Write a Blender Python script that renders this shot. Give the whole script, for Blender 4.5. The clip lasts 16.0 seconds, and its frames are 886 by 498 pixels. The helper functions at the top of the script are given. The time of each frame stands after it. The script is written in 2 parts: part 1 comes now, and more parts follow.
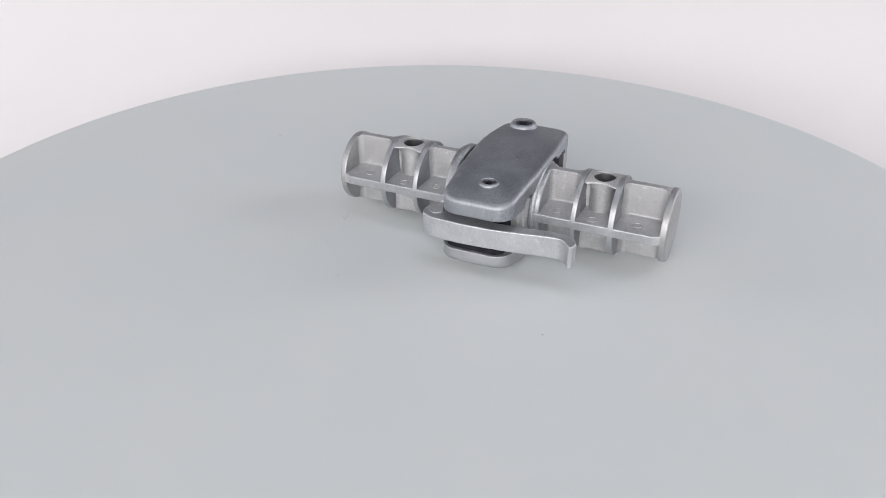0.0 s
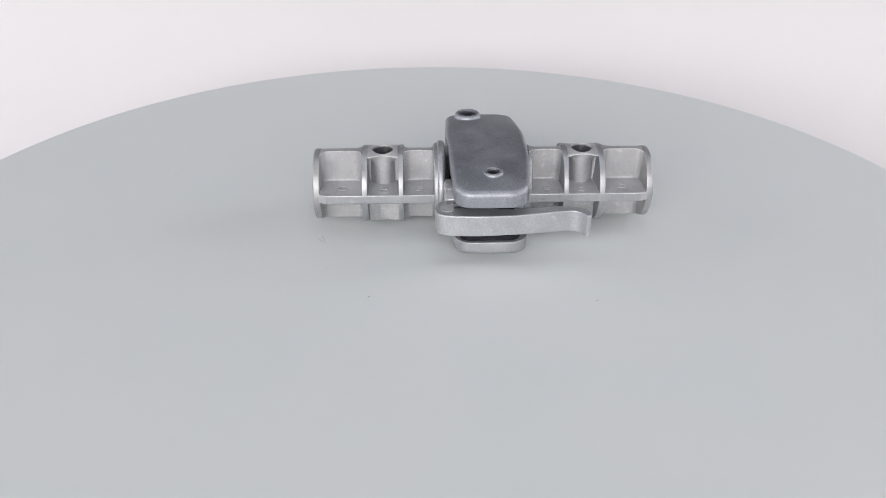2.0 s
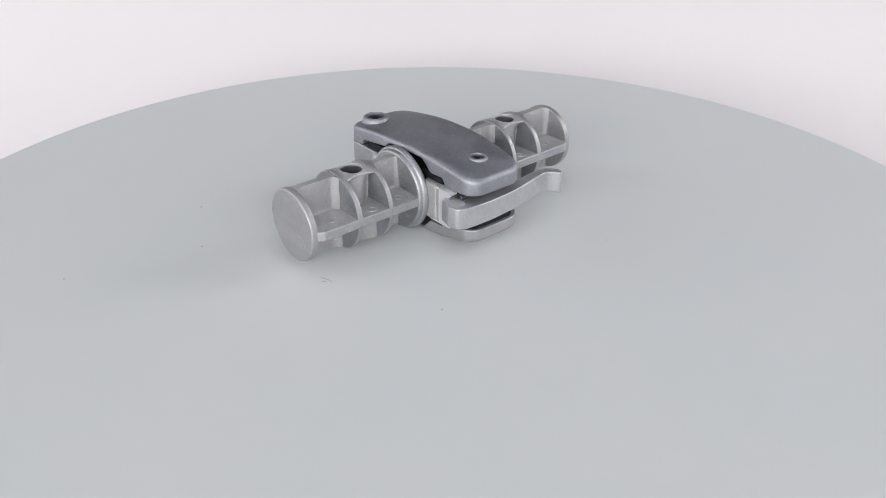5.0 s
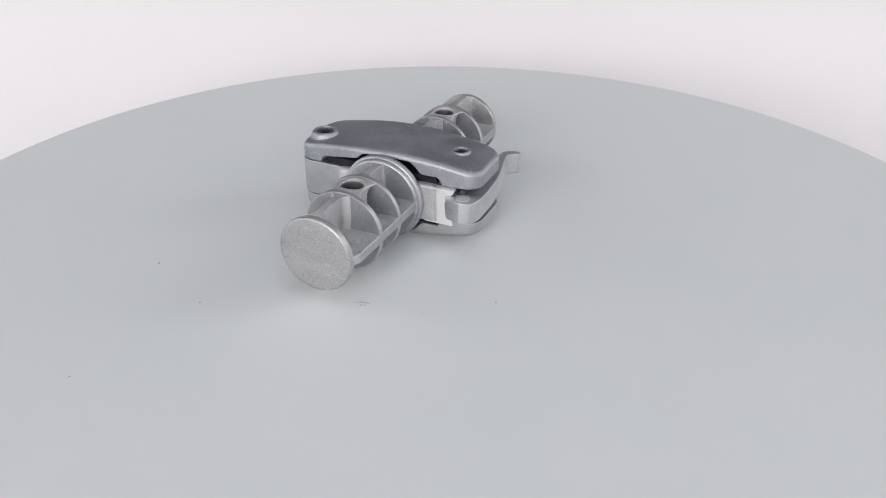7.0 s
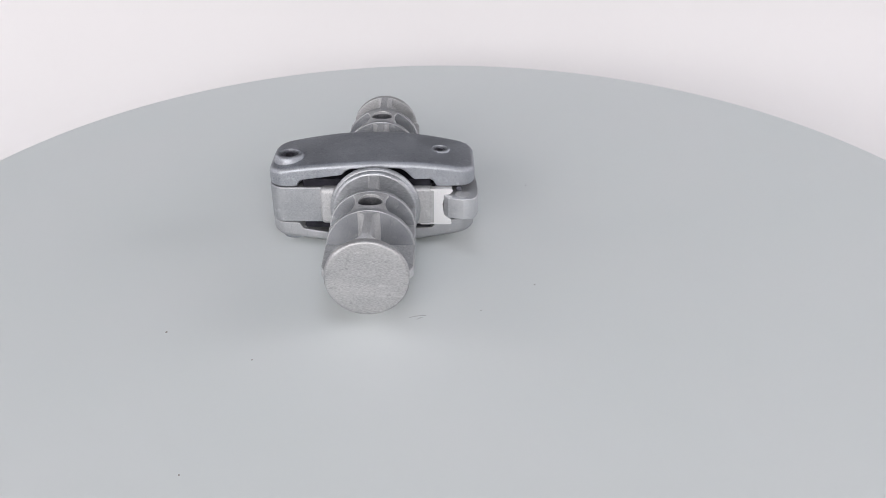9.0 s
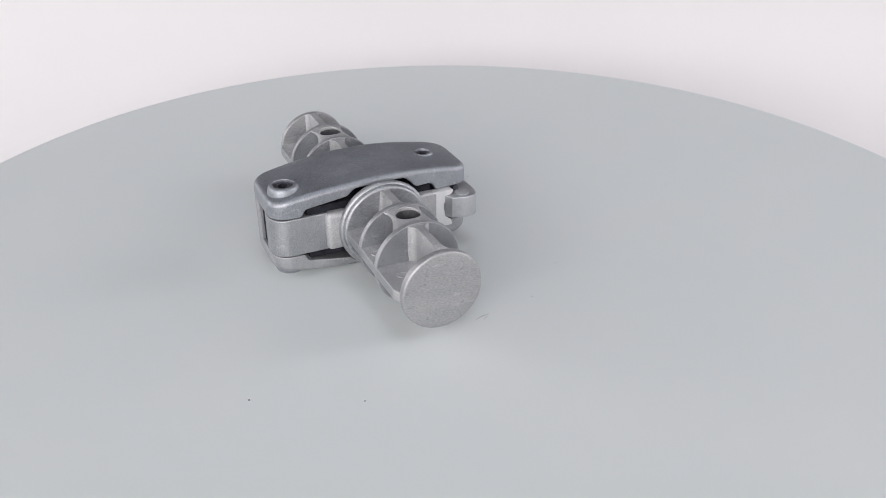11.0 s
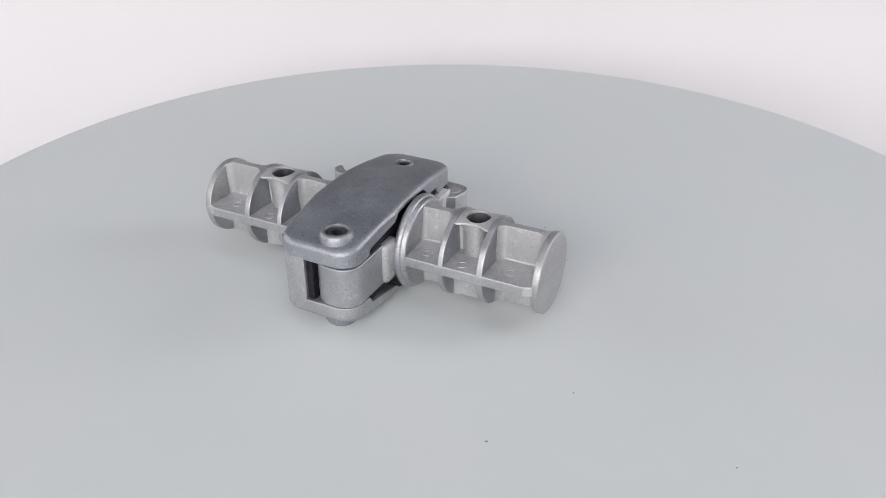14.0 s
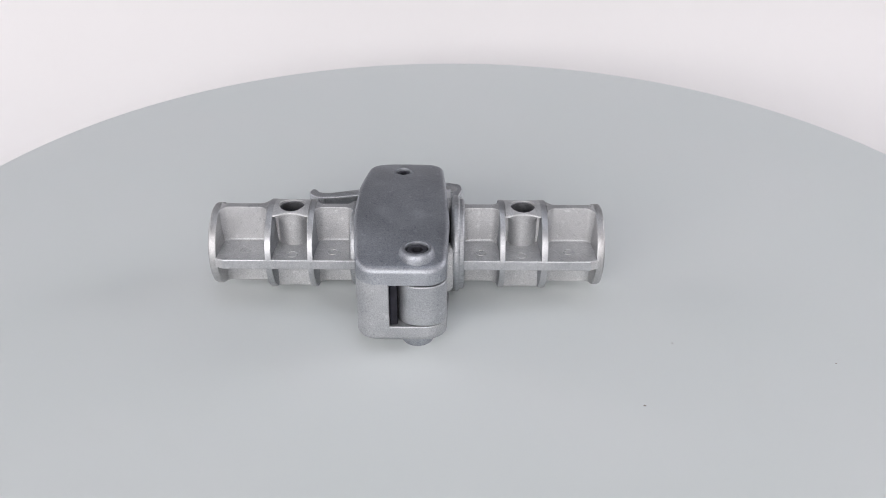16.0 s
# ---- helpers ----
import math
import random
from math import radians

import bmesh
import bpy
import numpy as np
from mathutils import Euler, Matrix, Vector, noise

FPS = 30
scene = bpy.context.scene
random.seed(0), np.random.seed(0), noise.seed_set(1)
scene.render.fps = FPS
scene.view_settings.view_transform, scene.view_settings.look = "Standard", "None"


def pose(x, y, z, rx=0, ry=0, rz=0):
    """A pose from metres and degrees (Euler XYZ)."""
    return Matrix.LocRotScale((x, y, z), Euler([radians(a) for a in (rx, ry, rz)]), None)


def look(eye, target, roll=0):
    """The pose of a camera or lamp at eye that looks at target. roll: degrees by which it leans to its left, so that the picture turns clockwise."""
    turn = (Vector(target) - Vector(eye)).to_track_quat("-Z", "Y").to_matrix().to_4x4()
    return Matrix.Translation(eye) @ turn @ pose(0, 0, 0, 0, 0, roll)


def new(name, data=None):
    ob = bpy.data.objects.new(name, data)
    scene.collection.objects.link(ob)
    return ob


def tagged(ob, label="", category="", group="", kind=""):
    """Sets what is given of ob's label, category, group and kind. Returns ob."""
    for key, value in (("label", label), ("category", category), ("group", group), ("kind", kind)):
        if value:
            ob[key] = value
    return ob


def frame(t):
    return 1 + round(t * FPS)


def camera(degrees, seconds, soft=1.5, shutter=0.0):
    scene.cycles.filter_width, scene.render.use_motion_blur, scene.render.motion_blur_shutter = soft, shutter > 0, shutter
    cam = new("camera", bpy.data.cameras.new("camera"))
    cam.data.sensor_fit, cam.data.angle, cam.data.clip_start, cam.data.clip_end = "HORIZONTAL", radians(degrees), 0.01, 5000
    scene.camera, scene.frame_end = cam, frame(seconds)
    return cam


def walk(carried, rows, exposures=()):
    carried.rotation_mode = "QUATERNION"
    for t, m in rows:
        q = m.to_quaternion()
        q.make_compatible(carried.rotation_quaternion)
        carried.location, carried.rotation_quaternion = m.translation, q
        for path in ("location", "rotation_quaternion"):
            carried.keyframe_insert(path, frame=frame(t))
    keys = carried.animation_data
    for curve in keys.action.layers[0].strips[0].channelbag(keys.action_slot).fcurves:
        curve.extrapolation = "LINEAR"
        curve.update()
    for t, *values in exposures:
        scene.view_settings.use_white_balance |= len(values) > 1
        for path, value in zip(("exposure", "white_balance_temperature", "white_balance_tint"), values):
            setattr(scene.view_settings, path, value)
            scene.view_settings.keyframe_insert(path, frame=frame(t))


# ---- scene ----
# The camera stands still before the turntable.
cam = camera(54.572, 16.0, soft=0.5)
STAND = look((0.0, -0.324, 0.18819), (-0.0014, -0.01608, 0.00873), roll=0.198)
walk(cam, [(0.0, STAND), (16.0, STAND)])

# ---- world and light: unseen lamp panels added round the set ----
world = bpy.data.worlds.new("world")
scene.world = world
world.use_nodes = True
world.node_tree.nodes["Background"].inputs["Color"].default_value = (0.9, 0.95, 1.0, 1)
world.node_tree.nodes["Background"].inputs["Strength"].default_value = 0.12


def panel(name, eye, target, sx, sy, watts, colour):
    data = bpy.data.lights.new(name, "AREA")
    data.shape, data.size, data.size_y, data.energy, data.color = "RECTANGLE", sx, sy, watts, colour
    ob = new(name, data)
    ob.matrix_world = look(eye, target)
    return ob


# Unseen area lamps, placed and sized to balance metal, disc and backdrop.
panel("added_lamp_front", (-0.34, -2.1, 0.8), (0, 0.0, 0.05), 3.2, 1.0, 62.0, (1.0, 0.968, 0.97))
panel("added_lamp_left", (-1.22, 0.22, 0.5), (0, 0.26, 0.03), 0.5, 0.8, 3.9, (0.98, 0.955, 1.0))
panel("added_lamp_right", (1.22, 0.22, 0.5), (0, 0.26, 0.03), 0.5, 0.8, 6.2, (0.98, 0.955, 1.0))
panel("added_lamp_overhead", (-0.1, 0.2, 1.35), (-0.05, 0.24, 0.0), 2.0, 0.5, 5.6, (0.86, 0.9, 1.0))
scene.view_settings.exposure = -0.12

# ---- materials ----


def material(name):
    m = bpy.data.materials.new(name)
    m.use_nodes = True
    nt = m.node_tree
    return m, nt, nt.nodes["Principled BSDF"]


def node(nt, kind, **values):
    n = nt.nodes.new(kind)
    for k, v in values.items():
        n.inputs[k.replace("_", " ")].default_value = v
    return n


def coords(nt, stretch=(1, 1, 1)):
    tc = nt.nodes.new("ShaderNodeTexCoord")
    mp = nt.nodes.new("ShaderNodeMapping")
    mp.inputs["Scale"].default_value = stretch
    nt.links.new(tc.outputs["Object"], mp.inputs["Vector"])
    return mp.outputs["Vector"]


def ramp(nt, source, lo, hi, a=0.35, b=0.65):
    r = nt.nodes.new("ShaderNodeMapRange")
    r.inputs["From Min"].default_value, r.inputs["From Max"].default_value = a, b
    r.inputs["To Min"].default_value, r.inputs["To Max"].default_value = lo, hi
    nt.links.new(source, r.inputs["Value"])
    return r.outputs["Result"]


def mixed(nt, fac, c1, c2):
    mx = nt.nodes.new("ShaderNodeMix")
    mx.data_type = "RGBA"
    mx.inputs["A"].default_value, mx.inputs["B"].default_value = (*c1, 1), (*c2, 1)
    nt.links.new(fac, mx.inputs["Factor"])
    return mx.outputs["Result"]


def metal(name, c1, c2, r1, r2, grain, bump, stretch=(1, 1, 1), scuffs=0.28, pits=0.22, bare=0.88):
    """Bare metal: a fine grain, broad tone changes, scuffs and uneven gloss."""
    m, nt, b = material(name)
    v = coords(nt, stretch)
    fine = node(nt, "ShaderNodeTexNoise", Scale=grain, Detail=3.0, Roughness=0.7)
    broad = node(nt, "ShaderNodeTexNoise", Scale=90.0, Detail=5.0, Roughness=0.65)
    spots = node(nt, "ShaderNodeTexNoise", Scale=420.0, Detail=2.0, Roughness=0.5)
    for n in (fine, broad, spots):
        nt.links.new(v, n.inputs["Vector"])
    both = nt.nodes.new("ShaderNodeMath")
    both.operation = "ADD"
    nt.links.new(ramp(nt, fine.outputs["Fac"], 0.08, 0.58, 0.34, 0.66), both.inputs[0])
    nt.links.new(ramp(nt, broad.outputs["Fac"], 0.02, 0.3, 0.35, 0.65), both.inputs[1])
    worn = nt.nodes.new("ShaderNodeMath")
    worn.operation = "ADD"
    nt.links.new(both.outputs[0], worn.inputs[0])
    nt.links.new(ramp(nt, spots.outputs["Fac"], 0.0, scuffs, 0.62, 0.74), worn.inputs[1])
    holes = node(nt, "ShaderNodeTexNoise", Scale=780.0, Detail=1.0, Roughness=0.4)
    nt.links.new(v, holes.inputs["Vector"])
    pitted = nt.nodes.new("ShaderNodeMath")
    pitted.operation = "SUBTRACT"
    nt.links.new(worn.outputs[0], pitted.inputs[0])
    nt.links.new(ramp(nt, holes.outputs["Fac"], 0.0, pits, 0.66, 0.76), pitted.inputs[1])
    nt.links.new(mixed(nt, pitted.outputs[0], c1, c2), b.inputs["Base Color"])
    nt.links.new(ramp(nt, broad.outputs["Fac"], r1, r2), b.inputs["Roughness"])
    b.inputs["Metallic"].default_value = bare
    bp = node(nt, "ShaderNodeBump", Strength=0.6 * bump, Distance=0.0003)
    nt.links.new(fine.outputs["Fac"], bp.inputs["Height"])
    nt.links.new(bp.outputs["Normal"], b.inputs["Normal"])
    return m


CAST = metal("cast_aluminium", (0.358, 0.363, 0.373), (0.756, 0.759, 0.765), 0.58, 0.68, 2300.0, 0.24)
KNUCKLE = metal("rubbed_cast_aluminium", (0.281, 0.293, 0.314), (0.58, 0.594, 0.613), 0.42, 0.54, 2000.0, 0.25)
# The upward faces' dim reflection is put into this darker, bluer colour.
PLATE_DIM = metal("tumbled_aluminium_dim", (0.25, 0.266, 0.296), (0.53, 0.55, 0.583), 0.48, 0.6, 2000.0, 0.24, scuffs=0.35, pits=0.3, bare=0.96)
# Lighter copy of the same casting, for its better lit end and underside.
HOUSING_LIT = metal("tumbled_aluminium_lit", (0.30, 0.31, 0.327), (0.62, 0.63, 0.645), 0.5, 0.62, 2000.0, 0.24, scuffs=0.3, pits=0.25)
BRIGHT = metal("turned_aluminium", (0.304, 0.317, 0.337), (0.606, 0.621, 0.641), 0.42, 0.56, 2000.0, 0.2, (0.4, 0.4, 1.0))
LEVER = metal("polished_cast_aluminium", (0.404, 0.418, 0.441), (0.761, 0.771, 0.789), 0.42, 0.54, 2300.0, 0.22)
TURNED = metal("lathe_turned_aluminium", (0.35, 0.361, 0.38), (0.638, 0.646, 0.661), 0.42, 0.54, 2300.0, 0.18)
# Grainy, darker copy of CAST: the pockets' shade is put into the ribs' colour.
RIB_SHADE = metal("grainy_shaded_aluminium", (0.207, 0.22, 0.242), (0.536, 0.549, 0.57), 0.58, 0.68, 2300.0, 0.3)
MILLED = metal("milled_aluminium", (0.84, 0.84, 0.845), (0.95, 0.95, 0.955), 0.45, 0.55, 1500.0, 0.1, bare=0.7)
FACE = metal("sawn_aluminium", (0.30, 0.303, 0.31), (0.66, 0.66, 0.664), 0.44, 0.56, 2600.0, 0.25, (1.0, 0.35, 1.0))
# The shade inside the screw bores is put into this dark colour.
BORE_SHADE = metal("bore_shade_aluminium", (0.14, 0.145, 0.16), (0.34, 0.345, 0.36), 0.4, 0.55, 1800.0, 0.3)
STEEL = metal("blackened_steel", (0.08, 0.085, 0.1), (0.2, 0.2, 0.23), 0.3, 0.45, 1500.0, 0.1)


def matte(name, c1, c2, rough, scale, gloss=0.5):
    m, nt, b = material(name)
    v = coords(nt)
    broad = node(nt, "ShaderNodeTexNoise", Scale=scale, Detail=3.0, Roughness=0.5)
    nt.links.new(v, broad.inputs["Vector"])
    nt.links.new(mixed(nt, ramp(nt, broad.outputs["Fac"], 0.0, 1.0, 0.3, 0.7), c1, c2), b.inputs["Base Color"])
    nt.links.new(ramp(nt, broad.outputs["Fac"], rough - 0.03, rough + 0.03), b.inputs["Roughness"])
    b.inputs["Specular IOR Level"].default_value = gloss
    return m


DISC = matte("pale_grey_laminate", (0.674, 0.716, 0.714), (0.69, 0.722, 0.723), 0.55, 14.0)
PAPER = matte("white_backdrop", (0.70, 0.688, 0.693), (0.722, 0.711, 0.715), 0.9, 3.0)
# Black stand-in for the deep shade in the housing's gaps.
GAP_SHADE = matte("black_gap_shade", (0.01, 0.01, 0.014), (0.024, 0.024, 0.032), 0.6, 300.0, 0.15)
SCRATCH = matte("grey_mark", (0.3, 0.3, 0.31), (0.38, 0.38, 0.39), 0.7, 800.0)
# Dark grey for the added screens, so that upward metal faces mirror little.
DARK_SCREEN = matte("dark_screen_grey", (0.07, 0.07, 0.075), (0.09, 0.09, 0.095), 0.8, 3.0)
DUST = matte("dark_mark", (0.2, 0.19, 0.18), (0.34, 0.32, 0.3), 0.8, 800.0)

# ---- mesh helpers; shapes of the hinge are given in millimetres ----
MM = 0.001


def flat_faces(ob):
    """Keep the broad faces flat and let the small edge faces take the bend."""
    ob.modifiers.new("normals", "WEIGHTED_NORMAL").keep_sharp = True


def part(name, bm, mat, parent, label="", angle=38):
    bmesh.ops.recalc_face_normals(bm, faces=bm.faces)
    for f in bm.faces:
        f.smooth = True
    for e in bm.edges:
        e.smooth = len(e.link_faces) == 2 and e.calc_face_angle(0.0) < radians(angle)
    me = bpy.data.meshes.new(name)
    bm.to_mesh(me)
    bm.free()
    me.materials.append(mat)
    ob = new(name, me)
    flat_faces(ob)
    if parent:
        ob.parent = parent
    return tagged(ob, label) if label else ob


def bridge(bm, loops, cap=True):
    """Skin a list of vertex loops of equal length, and cap both ends."""
    for a, b in zip(loops, loops[1:]):
        n = len(a)
        for i in range(n):
            bm.faces.new((a[i], a[(i + 1) % n], b[(i + 1) % n], b[i]))
    if cap:
        bm.faces.new(loops[0][::-1])
        bm.faces.new(loops[-1])


def lathe(profile, axis="x", at=(0, 0, 0), seg=64, closed=False, bm=None):
    """Revolve (along, radius) pairs about an axis through the point at."""
    bm = bm or bmesh.new()
    loops = []
    for a, r in profile:
        ring = []
        for i in range(seg):
            c, s = r * math.cos(2 * math.pi * i / seg), r * math.sin(2 * math.pi * i / seg)
            q = (a, c, s) if axis == "x" else (c, s, a)
            ring.append(bm.verts.new([(q[k] + at[k]) * MM for k in range(3)]))
        loops.append(ring)
    if closed:
        bridge(bm, loops + [loops[0]], cap=False)
    else:
        bridge(bm, loops)
    return bm


def rounded(points, seg=8):
    """A closed outline from (x, y, corner radius)."""
    out = []
    n = len(points)
    for i in range(n):
        p0, p1, p2 = (Vector(points[(i + k) % n][:2]) for k in (-1, 0, 1))
        r = points[i][2]
        if r <= 0:
            out.append(p1)
            continue
        a, b = (p0 - p1).normalized(), (p2 - p1).normalized()
        half = a.angle(b) / 2
        d = r / math.tan(half)
        centre = p1 + (a + b).normalized() * (r / math.sin(half))
        s, e = p1 + a * d - centre, p1 + b * d - centre
        turn = s.angle_signed(e)
        for k in range(seg + 1):
            w = -turn * k / seg
            out.append(centre + Vector((s.x * math.cos(w) - s.y * math.sin(w), s.x * math.sin(w) + s.y * math.cos(w))))
    return out


def inset(outline, d):
    n, out = len(outline), []
    for i in range(n):
        t = (outline[(i + 1) % n] - outline[i - 1]).normalized()
        out.append(outline[i] + Vector((-t.y, t.x)) * d)
    return out


def slab(outline, top, bottom, rt=0.6, rb=0.6, rings=5, bm=None):
    """A solid with the given outline (counter-clockwise); top and bottom are heights or functions of (x, y); rounded edges."""
    bm = bm or bmesh.new()
    zt = top if callable(top) else (lambda x, y: top)
    zb = bottom if callable(bottom) else (lambda x, y: bottom)
    c = sum(outline, Vector((0, 0))) / len(outline)
    loops = []

    def ring(pts, f, dz):
        loops.append([bm.verts.new((q.x * MM, q.y * MM, (f(q.x, q.y) + dz) * MM)) for q in pts])

    for k in range(rings, 0, -1):
        w = 1 - k / (rings + 0.6)
        ring([c + (q - c) * w for q in inset(outline, rb)], zb, 0)
    steps = 4
    for k in range(steps + 1):
        w = math.pi / 2 * k / steps
        ring(inset(outline, rb * (1 - math.sin(w))), zb, rb * (1 - math.cos(w)))
    for k in range(steps + 1):
        w = math.pi / 2 * k / steps
        ring(inset(outline, rt * (1 - math.cos(w))), zt, -rt * (1 - math.sin(w)))
    for k in range(1, rings + 1):
        w = 1 - k / (rings + 0.6)
        ring([c + (q - c) * w for q in inset(outline, rt)], zt, 0)
    bridge(bm, loops)
    return bm


def block(x0, x1, y0, y1, z0, z1, r=0.4, bm=None):
    return slab([Vector(q) for q in rounded([(x0, y0, r), (x1, y0, r), (x1, y1, r), (x0, y1, r)], 3)], z1, z0, r, r, 1, bm)


def carve(ob, cutters, angle=38):
    """Take the cutter meshes out of ob, for good."""
    for bm in cutters:
        bmesh.ops.recalc_face_normals(bm, faces=bm.faces)
        me = bpy.data.meshes.new("cutter")
        bm.to_mesh(me)
        bm.free()
        tool = new("cutter", me)
        ob.modifiers.clear()
        mod = ob.modifiers.new("cut", "BOOLEAN")
        mod.operation, mod.solver, mod.object = "DIFFERENCE", "EXACT", tool
        bpy.context.view_layer.update()
        made = bpy.data.meshes.new_from_object(ob.evaluated_get(bpy.context.evaluated_depsgraph_get()))
        ob.modifiers.clear()
        old, ob.data = ob.data, made
        bpy.data.objects.remove(tool)
        bpy.data.meshes.remove(me)
        bpy.data.meshes.remove(old)
    bm = bmesh.new()
    bm.from_mesh(ob.data)
    for f in bm.faces:
        f.smooth = True
    for e in bm.edges:
        e.smooth = len(e.link_faces) == 2 and e.calc_face_angle(0.0) < radians(angle)
    bm.to_mesh(ob.data)
    bm.free()
    ob.data.name = ob.name
    flat_faces(ob)
    return ob


# ---- setting: a white sweep of paper round the turntable ----


FLOOR = 0.13  # depth of the paper under the turning disc


def sweep():
    bm = bmesh.new()
    rows = []
    prof = [(-2.3, 0.0), (0.2, 0.0)]
    prof += [(0.2 + 0.2 * math.sin(w), 0.22 * (1 - math.cos(w))) for w in (math.pi / 2 * k / 14 for k in range(1, 15))]
    for y, z in prof:
        rows.append([bm.verts.new((x, y, z - FLOOR)) for x in (-2.1, -0.6, 0.0, 0.6, 1.3)])
    for a, b in zip(rows, rows[1:]):
        for i in range(4):
            bm.faces.new((a[i], a[i + 1], b[i + 1], b[i]))
    ob = part("backdrop", bm, PAPER, None)
    tagged(ob, "white seamless paper backdrop curving up behind the turntable", "backdrop", kind="structure")
    ob.modifiers.new("thickness", "SOLIDIFY").thickness = -0.003


def side(name, x0, x1, y0, y1, z0, z1, mat=None):
    bm = bmesh.new()
    bmesh.ops.create_cube(bm, size=1.0, matrix=Matrix.LocRotScale(((x0 + x1) / 2, (y0 + y1) / 2, (z0 + z1) / 2), None, (x1 - x0, y1 - y0, z1 - z0)))
    tagged(part(name, bm, mat or PAPER, None), "unseen plain wall added to shape the light on the set", "wall", kind="structure")


sweep()
# Unseen walls added: white ones bounce light, dark ones keep reflections dim.
side("bounce_west", -2.12, -2.1, -2.3, 0.48, -0.14, 1.42)
side("bounce_east", 1.3, 1.32, -2.3, 0.48, -0.14, 1.42)
side("bounce_south", -2.1, 1.3, -2.32, -2.3, -0.14, 1.42)
side("dark_screen_north", -2.1, 1.3, 0.48, 0.50, -0.14, 1.42, DARK_SCREEN)
side("dark_screen_top", -2.12, 1.32, -2.32, 0.50, 1.42, 1.44, DARK_SCREEN)

# ---- the turntable ----
DISC_R, DISC_X, DISC_Y = (251.8, -5.14, 1.66)


def build_turntable():
    table = new("turntable")
    tagged(table, "round pale grey matte turntable with a few dust marks", "turntable")
    r = DISC_R
    prof = [(-9, r - 6), (-9, r - 1.2), (-8.2, r - 0.3), (-7, r), (-1.4, r), (-0.6, r - 0.25), (-0.15, r - 0.8), (0, r - 1.6), (0, r * 0.6), (0, 5)]
    part("disc", lathe(prof, "z", (DISC_X, DISC_Y, 0), 256), DISC, table)
    part("pedestal", lathe([(-127.5, 90), (-127.5, 95), (-124, 97), (-12, 97), (-9.5, 90)], "z", (0, 0, 0), 96), PAPER, table, "white round turntable base")
    return table


# ---- the hinge ----
AX = 19.0  # height of the tube axis over the turntable


def smooth_line(points, n=6):
    """A finer polyline through the points (Catmull-Rom)."""
    out = []
    q = [Vector(c) for c in points]
    for i in range(len(q) - 1):
        a, b, c, d = q[max(i - 1, 0)], q[i], q[i + 1], q[min(i + 2, len(q) - 1)]
        for k in range(n):
            t = k / n
            out.append(0.5 * (2 * b + (c - a) * t + (2 * a - 5 * b + 4 * c - d) * t * t + (3 * b - a - 3 * c + d) * t ** 3))
    return out + [q[-1]]


def even(outline, step):
    """The closed outline with points at most step apart."""
    out = []
    for a, b in zip(outline, outline[1:] + outline[:1]):
        n = max(1, math.ceil((b - a).length / step))
        out += [a + (b - a) * k / n for k in range(n)]
    return [q for i, q in enumerate(out) if (q - out[i - 1]).length > 0.02]


def turned(ob, test):
    """Give the outside that was turned on the lathe its brighter finish; test takes a face's centre (mm) and normal."""
    ob.data.materials.append(TURNED)
    for f in ob.data.polygons:
        if test(f.center / MM, f.normal):
            f.material_index = 1
    return ob


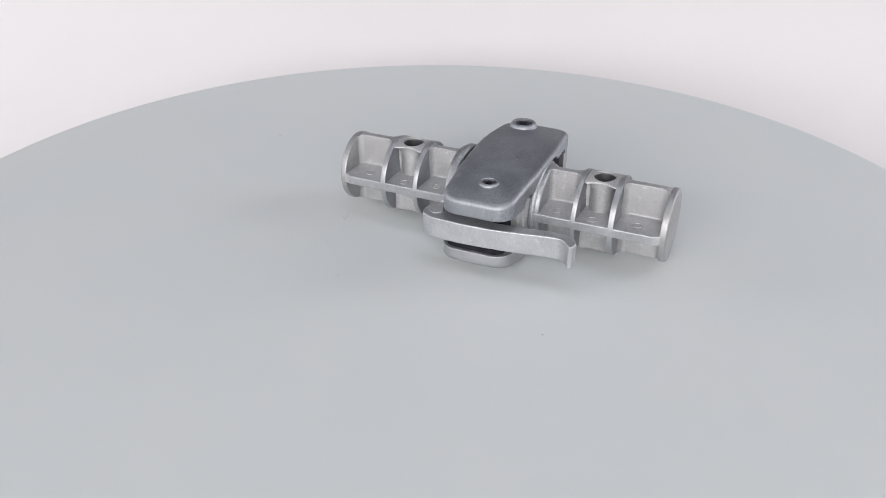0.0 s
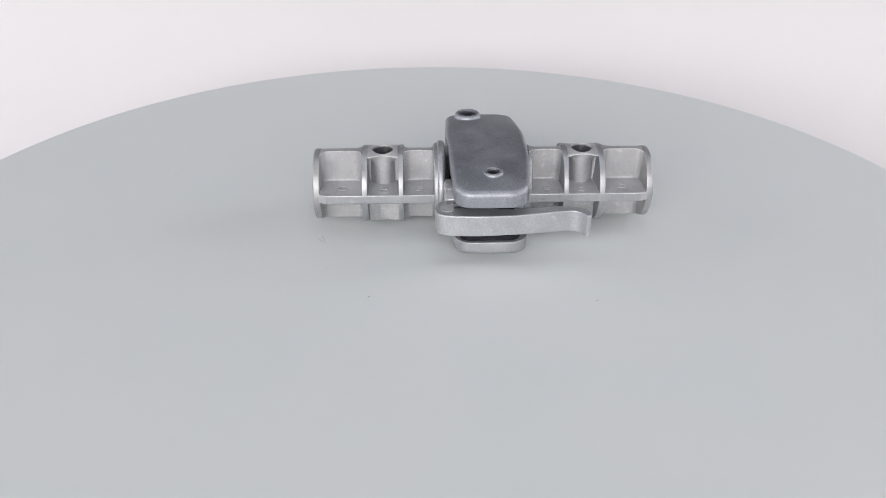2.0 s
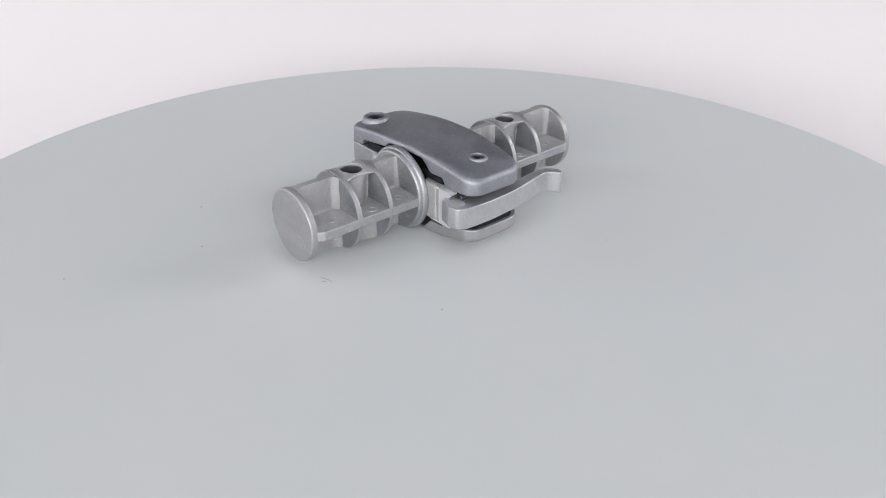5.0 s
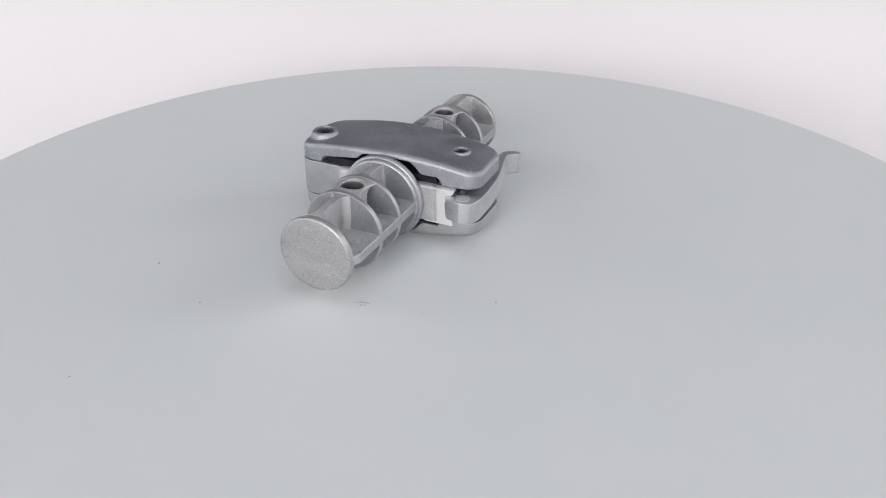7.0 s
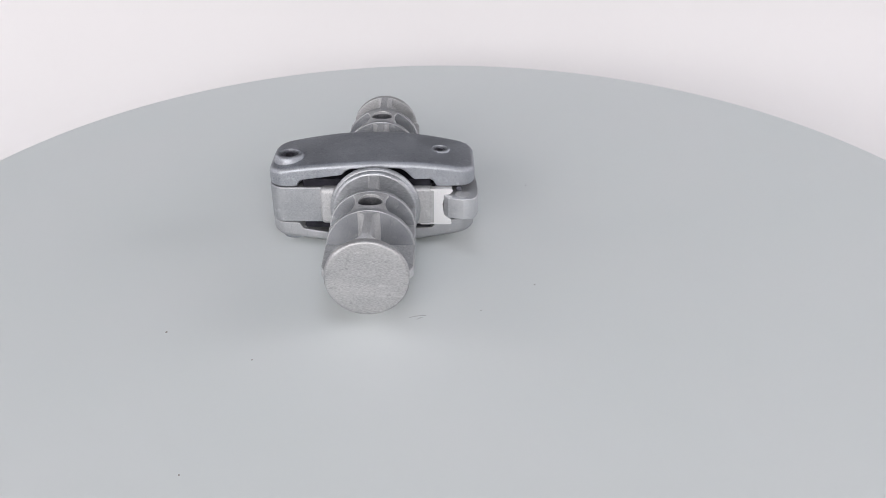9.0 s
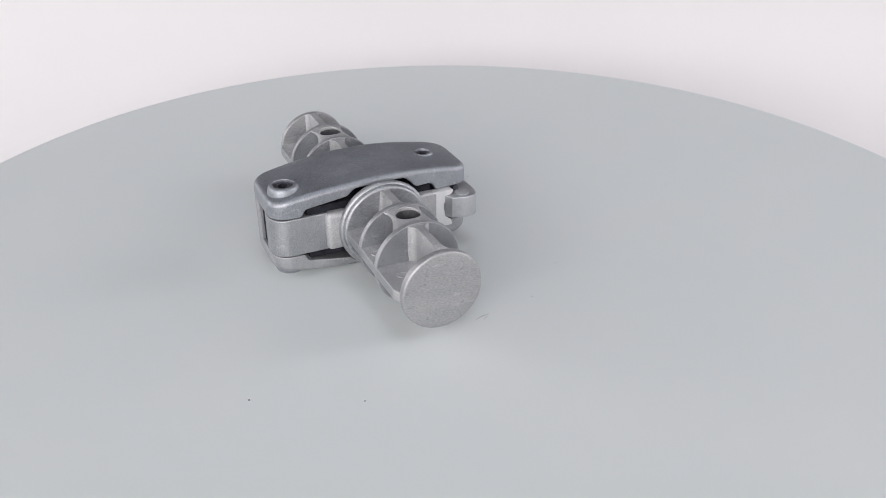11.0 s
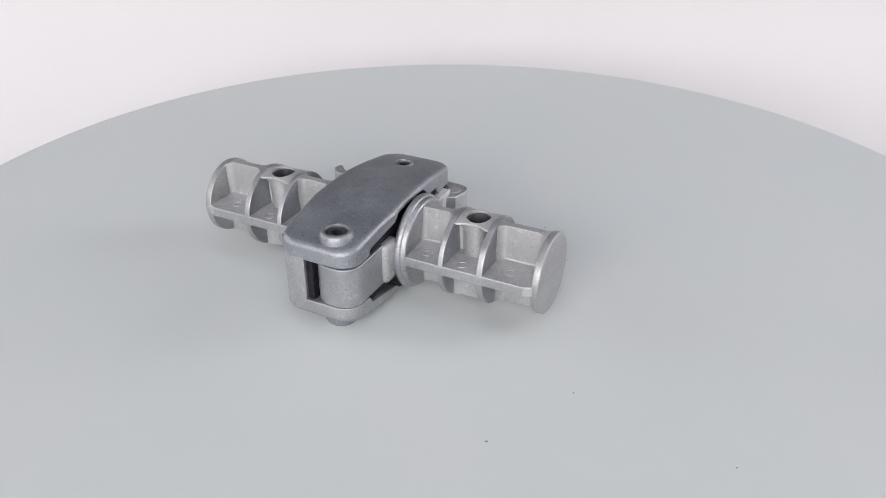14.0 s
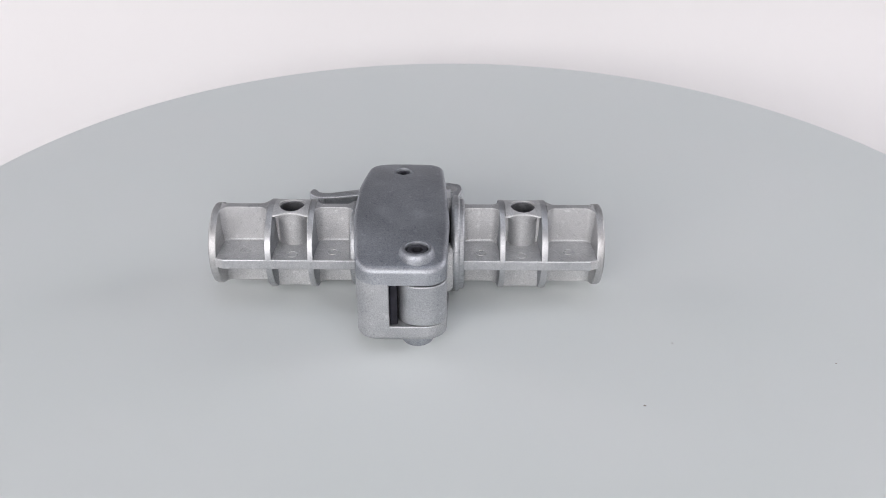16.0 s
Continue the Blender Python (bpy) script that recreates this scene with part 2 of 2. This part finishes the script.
def arm(parent, flange_r, flange_x):
    """One ribbed insert along +x, its axis at AX."""
    h = AX
    # upright webs with flared ends, the outer one sloping down to the end disc
    def web(x0, x1, flare0, flare1):
        bm, steps, loops = bmesh.new(), 40, []
        for k in range(steps + 1):
            x = x0 + (x1 - x0) * k / steps
            w = 1.65 + flare0 * max(0, 1 - (x - x0) / 3.4) ** 2.4 + flare1 * max(0, 1 - (x1 - x) / 3.4) ** 2.4
            z = 16.6 - 1.5 * max(0.0, (x - 69.0) / 4.0) ** 1.5
            quarter = [(w + 0.15, 2.0), (w, z - 0.45), (w - 0.13, z - 0.13), (w - 0.45, z)]
            ring = quarter + [(-a, b) for a, b in quarter[::-1]]
            ring += [(-a, -b) for a, b in ring]
            loops.append([bm.verts.new((x * MM, a * MM, (h + b) * MM)) for a, b in ring])
        bridge(bm, loops)
        return bm

    body = part("insert_arm", web(20.6, 35.3, 2.6, 2.2), CAST, parent, "die-cast aluminium tube insert with ribs and pockets")
    middle = part("web", web(36.5, 51.5, 1.0, 1.0), CAST, body)
    part("web", web(53.6, 72.3, 2.6, 2.4), CAST, body)
    rail_out = rounded([(19, -17.2, 0), (69.4, -17.2, 1.6), (72.2, -15.9, 0.8), (73.0, -15.6, 0.2), (73.0, 15.6, 0.2), (72.2, 15.9, 0.8), (69.4, 17.2, 1.6), (19, 17.2, 0)], 3)
    rail = part("rail", slab(rail_out, h + 2.1, h - 2.1, 0.55, 0.55, 1), CAST, body)
    for x, w in ((36.3, 1.15), (52.2, 1.3)):
        prof = [(x - w - 0.5, 2), (x - w, 9), (x - w + 0.05, 16.8), (x - w + 0.15, 17.1), (x - w + 0.4, 17.25), (x + w - 0.4, 17.25), (x + w - 0.15, 17.1), (x + w - 0.05, 16.8), (x + w, 9), (x + w + 0.5, 2)]
        turned(part("rib", lathe(prof, "x", (0, 0, h), 80), RIB_SHADE, body), lambda c, n: math.hypot(c.y, c.z - h) > 16.85)
    prof = [(71.4, 2), (71.8, 9), (71.9, 15.2), (72.05, 15.6), (72.4, 15.8), (74.2, 15.8), (74.7, 15.6), (74.95, 15.2), (75.0, 14.8), (75.0, 8), (75.0, 1)]
    part("end_disc", lathe(prof, "x", (0, 0, h), 96), FACE, body, "flat sawn aluminium end disc")
    turned(rail, lambda c, n: abs(c.y) > 16.5 and abs(n.z) < 0.75)
    # casting fillets in the pocket corners
    for x0, x1 in ((21.4, 34.4), (54.2, 71.8)):
        for sy in (1, -1):
            for sz in (1, -1):
                bm = bmesh.new()
                pts = [(0, 0), (1.1, 0), (0.5, 0.22), (0.22, 0.5), (0, 1.1)]
                loops = [[bm.verts.new((x * MM, sy * (1.7 + a) * MM, (h + sz * (2.0 + b)) * MM)) for a, b in pts] for x in (x0, x1)]
                bridge(bm, loops)
                part("fillet", bm, CAST, body)
    # upright screw boss between the ribs, its ends rounded like the tube
    hole = lambda r: lathe([(h - 20, r), (h + 20, r)], "z", (44.4, 0, 0), 48)
    bm = lathe([(h - 15.9, 5.75), (h + 15.9, 5.75)], "z", (44.4, 0, 0), 48)
    carve(part("screw_boss", bm, CAST, body), [hole(4.8)])
    carve(rail, [hole(5.2)])
    carve(middle, [hole(5.3)])
    for sign in (1, -1):
        bm = bmesh.new()
        angles = [2 * math.pi * k / 64 for k in range(64)]
        reach = []
        for a in angles:
            r = 4.6
            while abs(r * math.cos(a)) < 7.0 and abs(r * math.sin(a)) < 5.85 + 1.7 * (r * math.cos(a) / 7.0) ** 2:
                r += 0.02
            reach.append(r)
        loops = []
        start = 7.5 if sign > 0 else 1.5
        top = lambda y: math.sqrt(17.15 ** 2 - y * y)
        # the column flares out into the ribs, then closes over the tube's curve
        for u in (0.0, 0.25, 0.45, 0.6, 0.75, 0.87, 0.95, 1.0):
            ring = []
            for a, big in zip(angles, reach):
                r = 5.72 + (big - 5.72) * (u ** 4.0 if sign > 0 else 1.0)
                x, y = r * math.cos(a), r * math.sin(a)
                z = start + (top(y) - 0.45 - start) * u
                ring.append((x, y, z))
            loops.append(ring)
        for grow, drop in ((-0.14, 0.13), (-0.45, 0.0), (None, 0.0), (None, 0.5)):
            ring = []
            for a, big in zip(angles, reach):
                r = (4.75 if drop else 4.95) if grow is None else big + grow
                x, y = r * math.cos(a), r * math.sin(a)
                ring.append((x, y, top(y) - drop))
            loops.append(ring)
        loops.append([(4.75 * math.cos(a), 4.75 * math.sin(a), start) for a in angles])
        loops = [[bm.verts.new(((44.4 + x) * MM, y * MM, (h + sign * z) * MM)) for x, y, z in ring] for ring in loops]
        bridge(bm, loops + [loops[0]], cap=False)
        part("boss_saddle", bm, CAST, body)
    # thin sleeve added in the bore, coloured dark in place of its shade
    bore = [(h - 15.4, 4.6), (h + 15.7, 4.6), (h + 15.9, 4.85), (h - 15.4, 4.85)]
    part("bore_shade_sleeve", lathe(bore, "z", (44.4, 0, 0), 48, True), BORE_SHADE, body, "screw bore sleeve darkened to stand in for shade")
    for x, y in ((28.3, 11.0), (43.6, 12.9), (62.0, 10.2)):
        for sy in (1, -1):
            prof = [(h + 1.9, 1.7), (h + 2.35, 1.82), (h + 2.35, 2.08), (h + 1.9, 2.2)]
            part("ejector_mark", lathe(prof, "z", (x, sy * y, 0), 24, True), CAST, body)
    f, x = flange_r, flange_x
    prof = [(x - 0.6, 9), (x - 0.6, f - 2.0), (x - 0.4, f - 1.3), (x - 0.2, f - 0.9), (x + 0.3, f - 0.25), (x + 1.0, f), (x + 2.0, f - 0.05), (x + 2.6, f - 0.5), (x + 2.8, f - 0.95), (x + 3.2, f - 1.1), (x + 4.0, f - 1.2), (x + 4.5, f - 1.6), (x + 4.8, f - 2.3), (21.4, 4)]
    part("flange", lathe(prof, "x", (0, 0, h), 96), BRIGHT, body, "bright turned flange ring")
    return body


def build_hinge():
    hinge = new("tube_hinge")
    tagged(hinge, "die-cast aluminium folding tube hinge lying on the turntable", "hinge")
    arm(hinge, 17.7, 16.8)
    other = arm(hinge, 19.0, 17.3)
    other.matrix_basis = pose(0, 0, 0, 0, 0, 180)

    outline = even(rounded([(-13.4, -42.0, 7.5), (16.6, -42.0, 8.5), (19.6, -12, 50), (19.6, 14, 50), (16.2, 45.0, 8.0), (-15.0, 45.0, 7.5), (-16.2, 14, 60), (-15.0, -14, 60)], 10), 1.2)

    def crown(x, y):
        return 38.8 - (4.2 if y > 1 else 4.7) * ((y - 1) / 43) ** 2 - 0.35 * ((x - 1.8) / 17) ** 2

    def belly(x, y):
        return (4.0 if y > 1 else 5.0) * ((y - 1) / 43) ** 2 + 0.5 * ((x - 1.8) / 17) ** 2

    def under(x, y):
        step = min(1.0, max(0.0, min(y + 26.0, 33.4 - y) / 2.2))
        ends = 27.0 if y < 0 else 27.5
        step = step * step * (3 - 2 * step)
        arch = AX + math.sqrt(max(19.8 ** 2 - y * y, 0.0))
        rise = 30.5 + 0.15 * max(0.0, 31.0 - y) if y > 0 else 30.5
        return min(crown(x, y) - 2.6, ends + (max(rise, arch) - ends) * step)

    top_plate = part("top_plate", slab(outline, crown, under, 2.1, 0.5, 9), PLATE_DIM, hinge, "grey tumbled aluminium cover plate, gently crowned")
    carve(top_plate, [lathe([(29.5, r), (45, r)], "z", (x, y, 0), 56) for x, y, r in ((-4.7, 36.6, 4.4), (2.7, -27.2, 3.3))])
    part("bottom_plate", slab(outline, lambda x, y: 38.0 - under(x, y), belly, 0.5, 2.1, 9), HOUSING_LIT, hinge, "grey tumbled aluminium cover plate, gently crowned")
    # closed end on one side of the pin
    wall_out = rounded([(5.0, 30, 0.5), (17.85, 30, 0.3), (16.22, 45.03, 8.0), (5.0, 45.03, 0.5)], 10)
    part("end_wall", slab(wall_out, 28.2, 8.6, 0.1, 0.1, 1), HOUSING_LIT, hinge)
    # black fillers added between the plates, in place of the shade there
    part("shade_core", slab(rounded([(-14.2, -23.2, 1), (13.0, -23.2, 2), (16.0, 30.8, 2), (-14.2, 30.8, 1)], 4), 30.4, 7.6, 0.3, 0.3, 1), GAP_SHADE, hinge, "black filler added to darken the gaps inside the housing")
    part("shade_core", slab(rounded([(-9.5, -29.0, 1), (0, -32.6, 3), (12.0, -33.0, 2), (12.5, -23.0, 1), (-11.0, -23.0, 1)], 4), 26.9, 11.1, 0.2, 0.2, 1), GAP_SHADE, hinge, "black filler added to darken the gaps inside the housing")
    part("shade_core", slab(rounded([(-11.5, -40.4, 5), (14.0, -40.4, 5), (15.0, -23.0, 1), (-13.0, -23.0, 1)], 4), 13.4, 10.6, 0.2, 0.2, 1), GAP_SHADE, hinge, "black filler added to darken the gaps inside the housing")
    # one more black block, for the shade in the slot beside the knuckle
    part("slot_shade", block(2.2, 4.78, 28.5, 43.6, 9.9, 28.2, 0.3), GAP_SHADE, hinge)
    # knuckle round the pin, running over to the turning arm
    knuckle_out = even(rounded([(2.9, 28.0, 2.0), (2.9, 45.2, 8.6), (-15.4, 45.0, 7.0), (-15.4, 15, 0.3), (-14.5, 15, 0.3), (-14.2, 27, 3)], 10), 3)
    part("knuckle", slab(knuckle_out, 27.2, 10.8, 0.6, 0.6, 2), KNUCKLE, hinge, "cast knuckle turning on the pin")
    # rounded shoulders of the turning arm at both sides of the flange
    for y0, y2, r in ((13.5, 23.6, 2.2), (-13.5, -23.6, 1.3)):
        hub = block(-17.6, -9, min(y0, y2), max(y0, y2), 10.6, 27.4, r)
        part("hub", hub, CAST, hinge)
    side_hub = block(9, 17.0, -22.4, -15.0, 10.8, 27.6, 0.8)
    block(9, 15.6, -25.6, -20.0, 12.0, 24.6, 0.6, side_hub)
    part("hub", side_hub, CAST, hinge)
    # latch tongue, hollowed where the lever's round end turns in it
    hook = rounded([(-19.0, 10.6, 0.4), (-32.0, 10.6, 0.4), (-31.4, 12.6, 0.4), (-28.6, 14.6, 2.0), (-28.0, 20.0, 3.0), (-28.8, 24.0, 1.2), (-31.4, 25.2, 0.3), (-32.6, 26.7, 0.3), (-19.0, 26.8, 0.4)], 4)
    bm = bmesh.new()
    loops = [[bm.verts.new((x * MM, q.x * MM, q.y * MM)) for q in inset(hook, d)] for x, d in ((-16.9, 0.3), (-16.6, 0.0), (-13.2, 0.0))]
    bridge(bm, loops)
    tongue = part("latch_tongue", bm, MILLED, hinge, "bright machined latch tongue")
    part("milling_ridge", block(-17.15, -15.5, -24.6, -22.9, 11.2, 26.4, 0.15), CAST, tongue)
    part("latch_spring", lathe([(-14.0, 0.4), (-14.0, 1.1), (-13.7, 1.3), (-6.0, 1.3)], "x", (0, -35.2, 25.6), 20), STEEL, hinge, "dark steel latch spring pin")
    # cam lever with its hooked tip
    front = smooth_line([(-21.9, -36.6), (-20.8, -41.2), (-15.9, -43.2), (-8, -43.4), (-1.7, -43.2), (9.8, -42.0), (21, -39.7), (30, -37.4), (36.2, -36.4), (39.2, -37.8), (41.0, -40.0), (42.0, -40.7), (43.2, -40.1)])
    back = smooth_line([(43.9, -37.4), (42.4, -34.8), (39.8, -32.8), (35, -32.1), (29.4, -32.5), (20, -34.2), (8, -35.8), (0, -34.5), (-8, -30.6), (-15.4, -28.5), (-20.2, -30.6)])

    def low(x, y):
        return 14.9 - 0.022 * (x + 17) - 0.037 * max(0.0, x - 10)

    def high(x, y):
        return 24.5 - 0.034 * (x + 17)

    lever = part("lever", slab(front + back, high, low, 0.55, 0.7, 0), LEVER, hinge, "curved cast cam lever with a hooked tip", 30)
    groove = [Vector(q) for q in ((37, -31.0), (30, -31.2), (20, -33.0), (9, -34.6), (9, -38.2), (20, -36.9), (30, -34.9), (37, -34.0))]
    carve(lever, [slab(even(groove, 2.0), 22.0, 15.6, 0.3, 0.3, 1)], 30)
    part("ejector_mark", lathe([(24.0, 3.1), (24.7, 3.05), (24.85, 2.85), (24.85, 0.4)], "z", (-16.7, -36.6, 0), 32), CAST, lever)
    # pin bosses, above and below
    for name, x, y, r0, r1, hole, z in (("pin_boss", -4.7, 36.6, 6.3, 5.1, 4.1, 38.3), ("screw_seat", 2.7, -27.2, 4.7, 3.8, 3.0, 37.3)):
        for sign in (1, -1):
            q = (lambda a: a) if sign > 0 else (lambda a: 38.0 - a)
            base = 33.0
            prof = [(q(base), r0 + 0.4), (q(z - 2.4), r0 + 0.1), (q(z - 1.5), r0 - 0.15), (q(z - 0.7), r0 * 0.6 + r1 * 0.4), (q(z - 0.2), r1 + 0.35), (q(z), r1 - 0.2), (q(z), hole + 0.25), (q(z - 0.3), hole), (q(base), hole)]
            boss = part(name, lathe(prof, "z", (x, y, 0), 56, True), PLATE_DIM, hinge, "", 55)
            if sign > 0:
                k = hole / 4.6
                bm = lathe([(base - 0.5, hole - 0.35), (z - 1.2, hole - 0.4), (z - 0.8, hole - 0.7), (z - 0.8, 3.3 * k)], "z", (x, y, 0), 48)
                bm.faces.ensure_lookup_table()
                top = bm.faces[-1]
                # the hexagon key socket
                ring = list(top.verts)
                bm.faces.remove(top)
                rim = [bm.verts.new(((x + 2.5 * k * math.cos(a)) * MM, (y + 2.5 * k * math.sin(a)) * MM, (z - 0.85) * MM)) for a in (i * math.pi / 3 for i in range(6))]
                deep = [bm.verts.new((v.co.x, v.co.y, (z - 3.6) * MM)) for v in rim]
                for i in range(6):
                    seg = [ring[(i * 8 + j) % 48] for j in range(9)]
                    for j in range(8):
                        if j < 4:
                            bm.faces.new((seg[j], seg[j + 1], rim[i]))
                        else:
                            bm.faces.new((seg[j], seg[j + 1], rim[(i + 1) % 6]))
                    bm.faces.new((seg[4], rim[(i + 1) % 6], rim[i]))
                    bm.faces.new((rim[i], rim[(i + 1) % 6], deep[(i + 1) % 6], deep[i]))
                bm.faces.new(deep)
                part("socket_screw", bm, STEEL, boss, "dark steel socket screw sunk in its boss")
    return hinge


turntable = build_turntable()
hinge = build_hinge()

# ---- dust and scratches on the turning disc ----


def build_marks(table):
    for x, y, r, squash in ((-43.8, -19.6, 0.42, 1.0), (37.8, -60.4, 0.36, 1.2), (-17.5, 121.0, 0.45, 1.5), (-46.8, 96.0, 0.45, 0.8), (-93.2, 128.7, 0.4, 1.0), (-51.7, 8.4, 0.3, 1.1)):
        bm = bmesh.new()
        bmesh.ops.create_icosphere(bm, subdivisions=2, radius=0.85 * r * MM)
        for v in bm.verts:
            v.co *= 1 + 0.35 * noise.noise(v.co * 3000 + Vector((x, y, 0)))
        bmesh.ops.transform(bm, verts=bm.verts, matrix=Matrix.Translation((x * MM, y * MM, 0.0)) @ Matrix.Diagonal((squash, 1, 0.35, 1)))
        part("speck", bm, DUST, table, "dark speck of dust")
    for (x0, y0), (x1, y1), sag in (((-45.2, 35.6), (-46.4, 29.0), 0.5), ((-47.6, 33.4), (-47.0, 30.6), 0.3)):
        bm = bmesh.new()
        loops = []
        for k in range(11):
            w = k / 10
            px, py = x0 + (x1 - x0) * w + sag * math.sin(math.pi * w), y0 + (y1 - y0) * w
            r = 0.09 * (0.4 + 0.6 * math.sin(math.pi * (0.1 + 0.8 * w)))
            loops.append([bm.verts.new(((px + r * math.cos(a)) * MM, py * MM, (0.08 + r * math.sin(a)) * MM)) for a in (i * math.pi / 3 for i in range(6))])
        bridge(bm, loops)
        part("scratch", bm, SCRATCH, table, "fine dark hairline scratch")


build_marks(turntable)


def motions():
    """Turntable and hinge turn together; the disc rides with a faint wobble."""
    seat = pose(0.02715, 0.02057, 0, 0, 0, -23.519)
    # seconds, turn in degrees, shift in x and z in millimetres, tilt about x and y in degrees
    turns = (
        (0, 0.00, -1.37, -2.25, 0.337, -0.099),
        (0.5, 6.32, -0.89, -2.08, 0.231, -0.079),
        (1, 12.66, -0.50, -1.91, 0.145, -0.063),
        (1.5, 19.04, -0.06, -1.76, 0.077, -0.050),
        (2, 25.49, 0.12, -1.62, 0.023, -0.039),
        (2.5, 32.00, 0.24, -1.27, -0.019, -0.030),
        (3, 38.53, 0.09, -0.88, -0.049, -0.023),
        (3.5, 45.00, -0.14, -0.69, -0.072, -0.017),
        (4, 51.40, -0.44, -0.56, -0.087, -0.013),
        (6.5, 82.92, 0.84, 0.88, -0.097, 0.000),
        (7, 89.27, 0.44, 0.96, -0.091, 0.002),
        (7.5, 95.61, 0.06, 1.09, -0.083, 0.003),
        (8, 101.91, -0.11, 1.29, -0.074, 0.004),
        (8.5, 108.17, -0.23, 1.50, -0.064, 0.006),
        (9, 114.40, -0.30, 1.50, -0.053, 0.007),
        (11.5, 145.76, 0.15, 0.99, 0.011, 0.014),
        (12, 152.10, 0.22, 0.95, 0.025, 0.017),
        (12.5, 158.60, 0.46, 0.65, 0.039, 0.020),
        (13, 165.07, 0.25, 0.51, 0.052, 0.023),
        (13.5, 171.45, 0.21, 0.56, 0.064, 0.027),
        (14, 177.78, 0.15, 0.59, 0.074, 0.033),
        (14.5, 184.09, -0.25, 0.46, 0.082, 0.040),
        (15, 190.54, 0.01, 0.14, 0.087, 0.048),
        (15.5, 197.07, 0.49, 0.20, 0.086, 0.059),
        (16, 203.69, 1.46, 0.42, 0.080, 0.072),
    )
    rows = []
    for (t0, *v0), (t1, *v1) in zip(turns, turns[1:]):
        n = round((t1 - t0) / 0.25)
        for k in range(n):
            w = k / n
            rows.append((t0 + (t1 - t0) * w, [a + (b - a) * w for a, b in zip(v0, v1)]))
    rows.append((turns[-1][0], turns[-1][1:]))
    poses = []
    for t, (turn, dx, dz, ta, tb) in rows:
        poses.append((t, Matrix.Translation((dx * MM, 0, dz * MM)) @ pose(0, 0, 0, ta) @ pose(0, 0, 0, 0, tb) @ pose(0, 0, 0, 0, 0, turn)))
    walk(turntable, poses)
    walk(hinge, [(t, m @ seat) for t, m in poses])


motions()
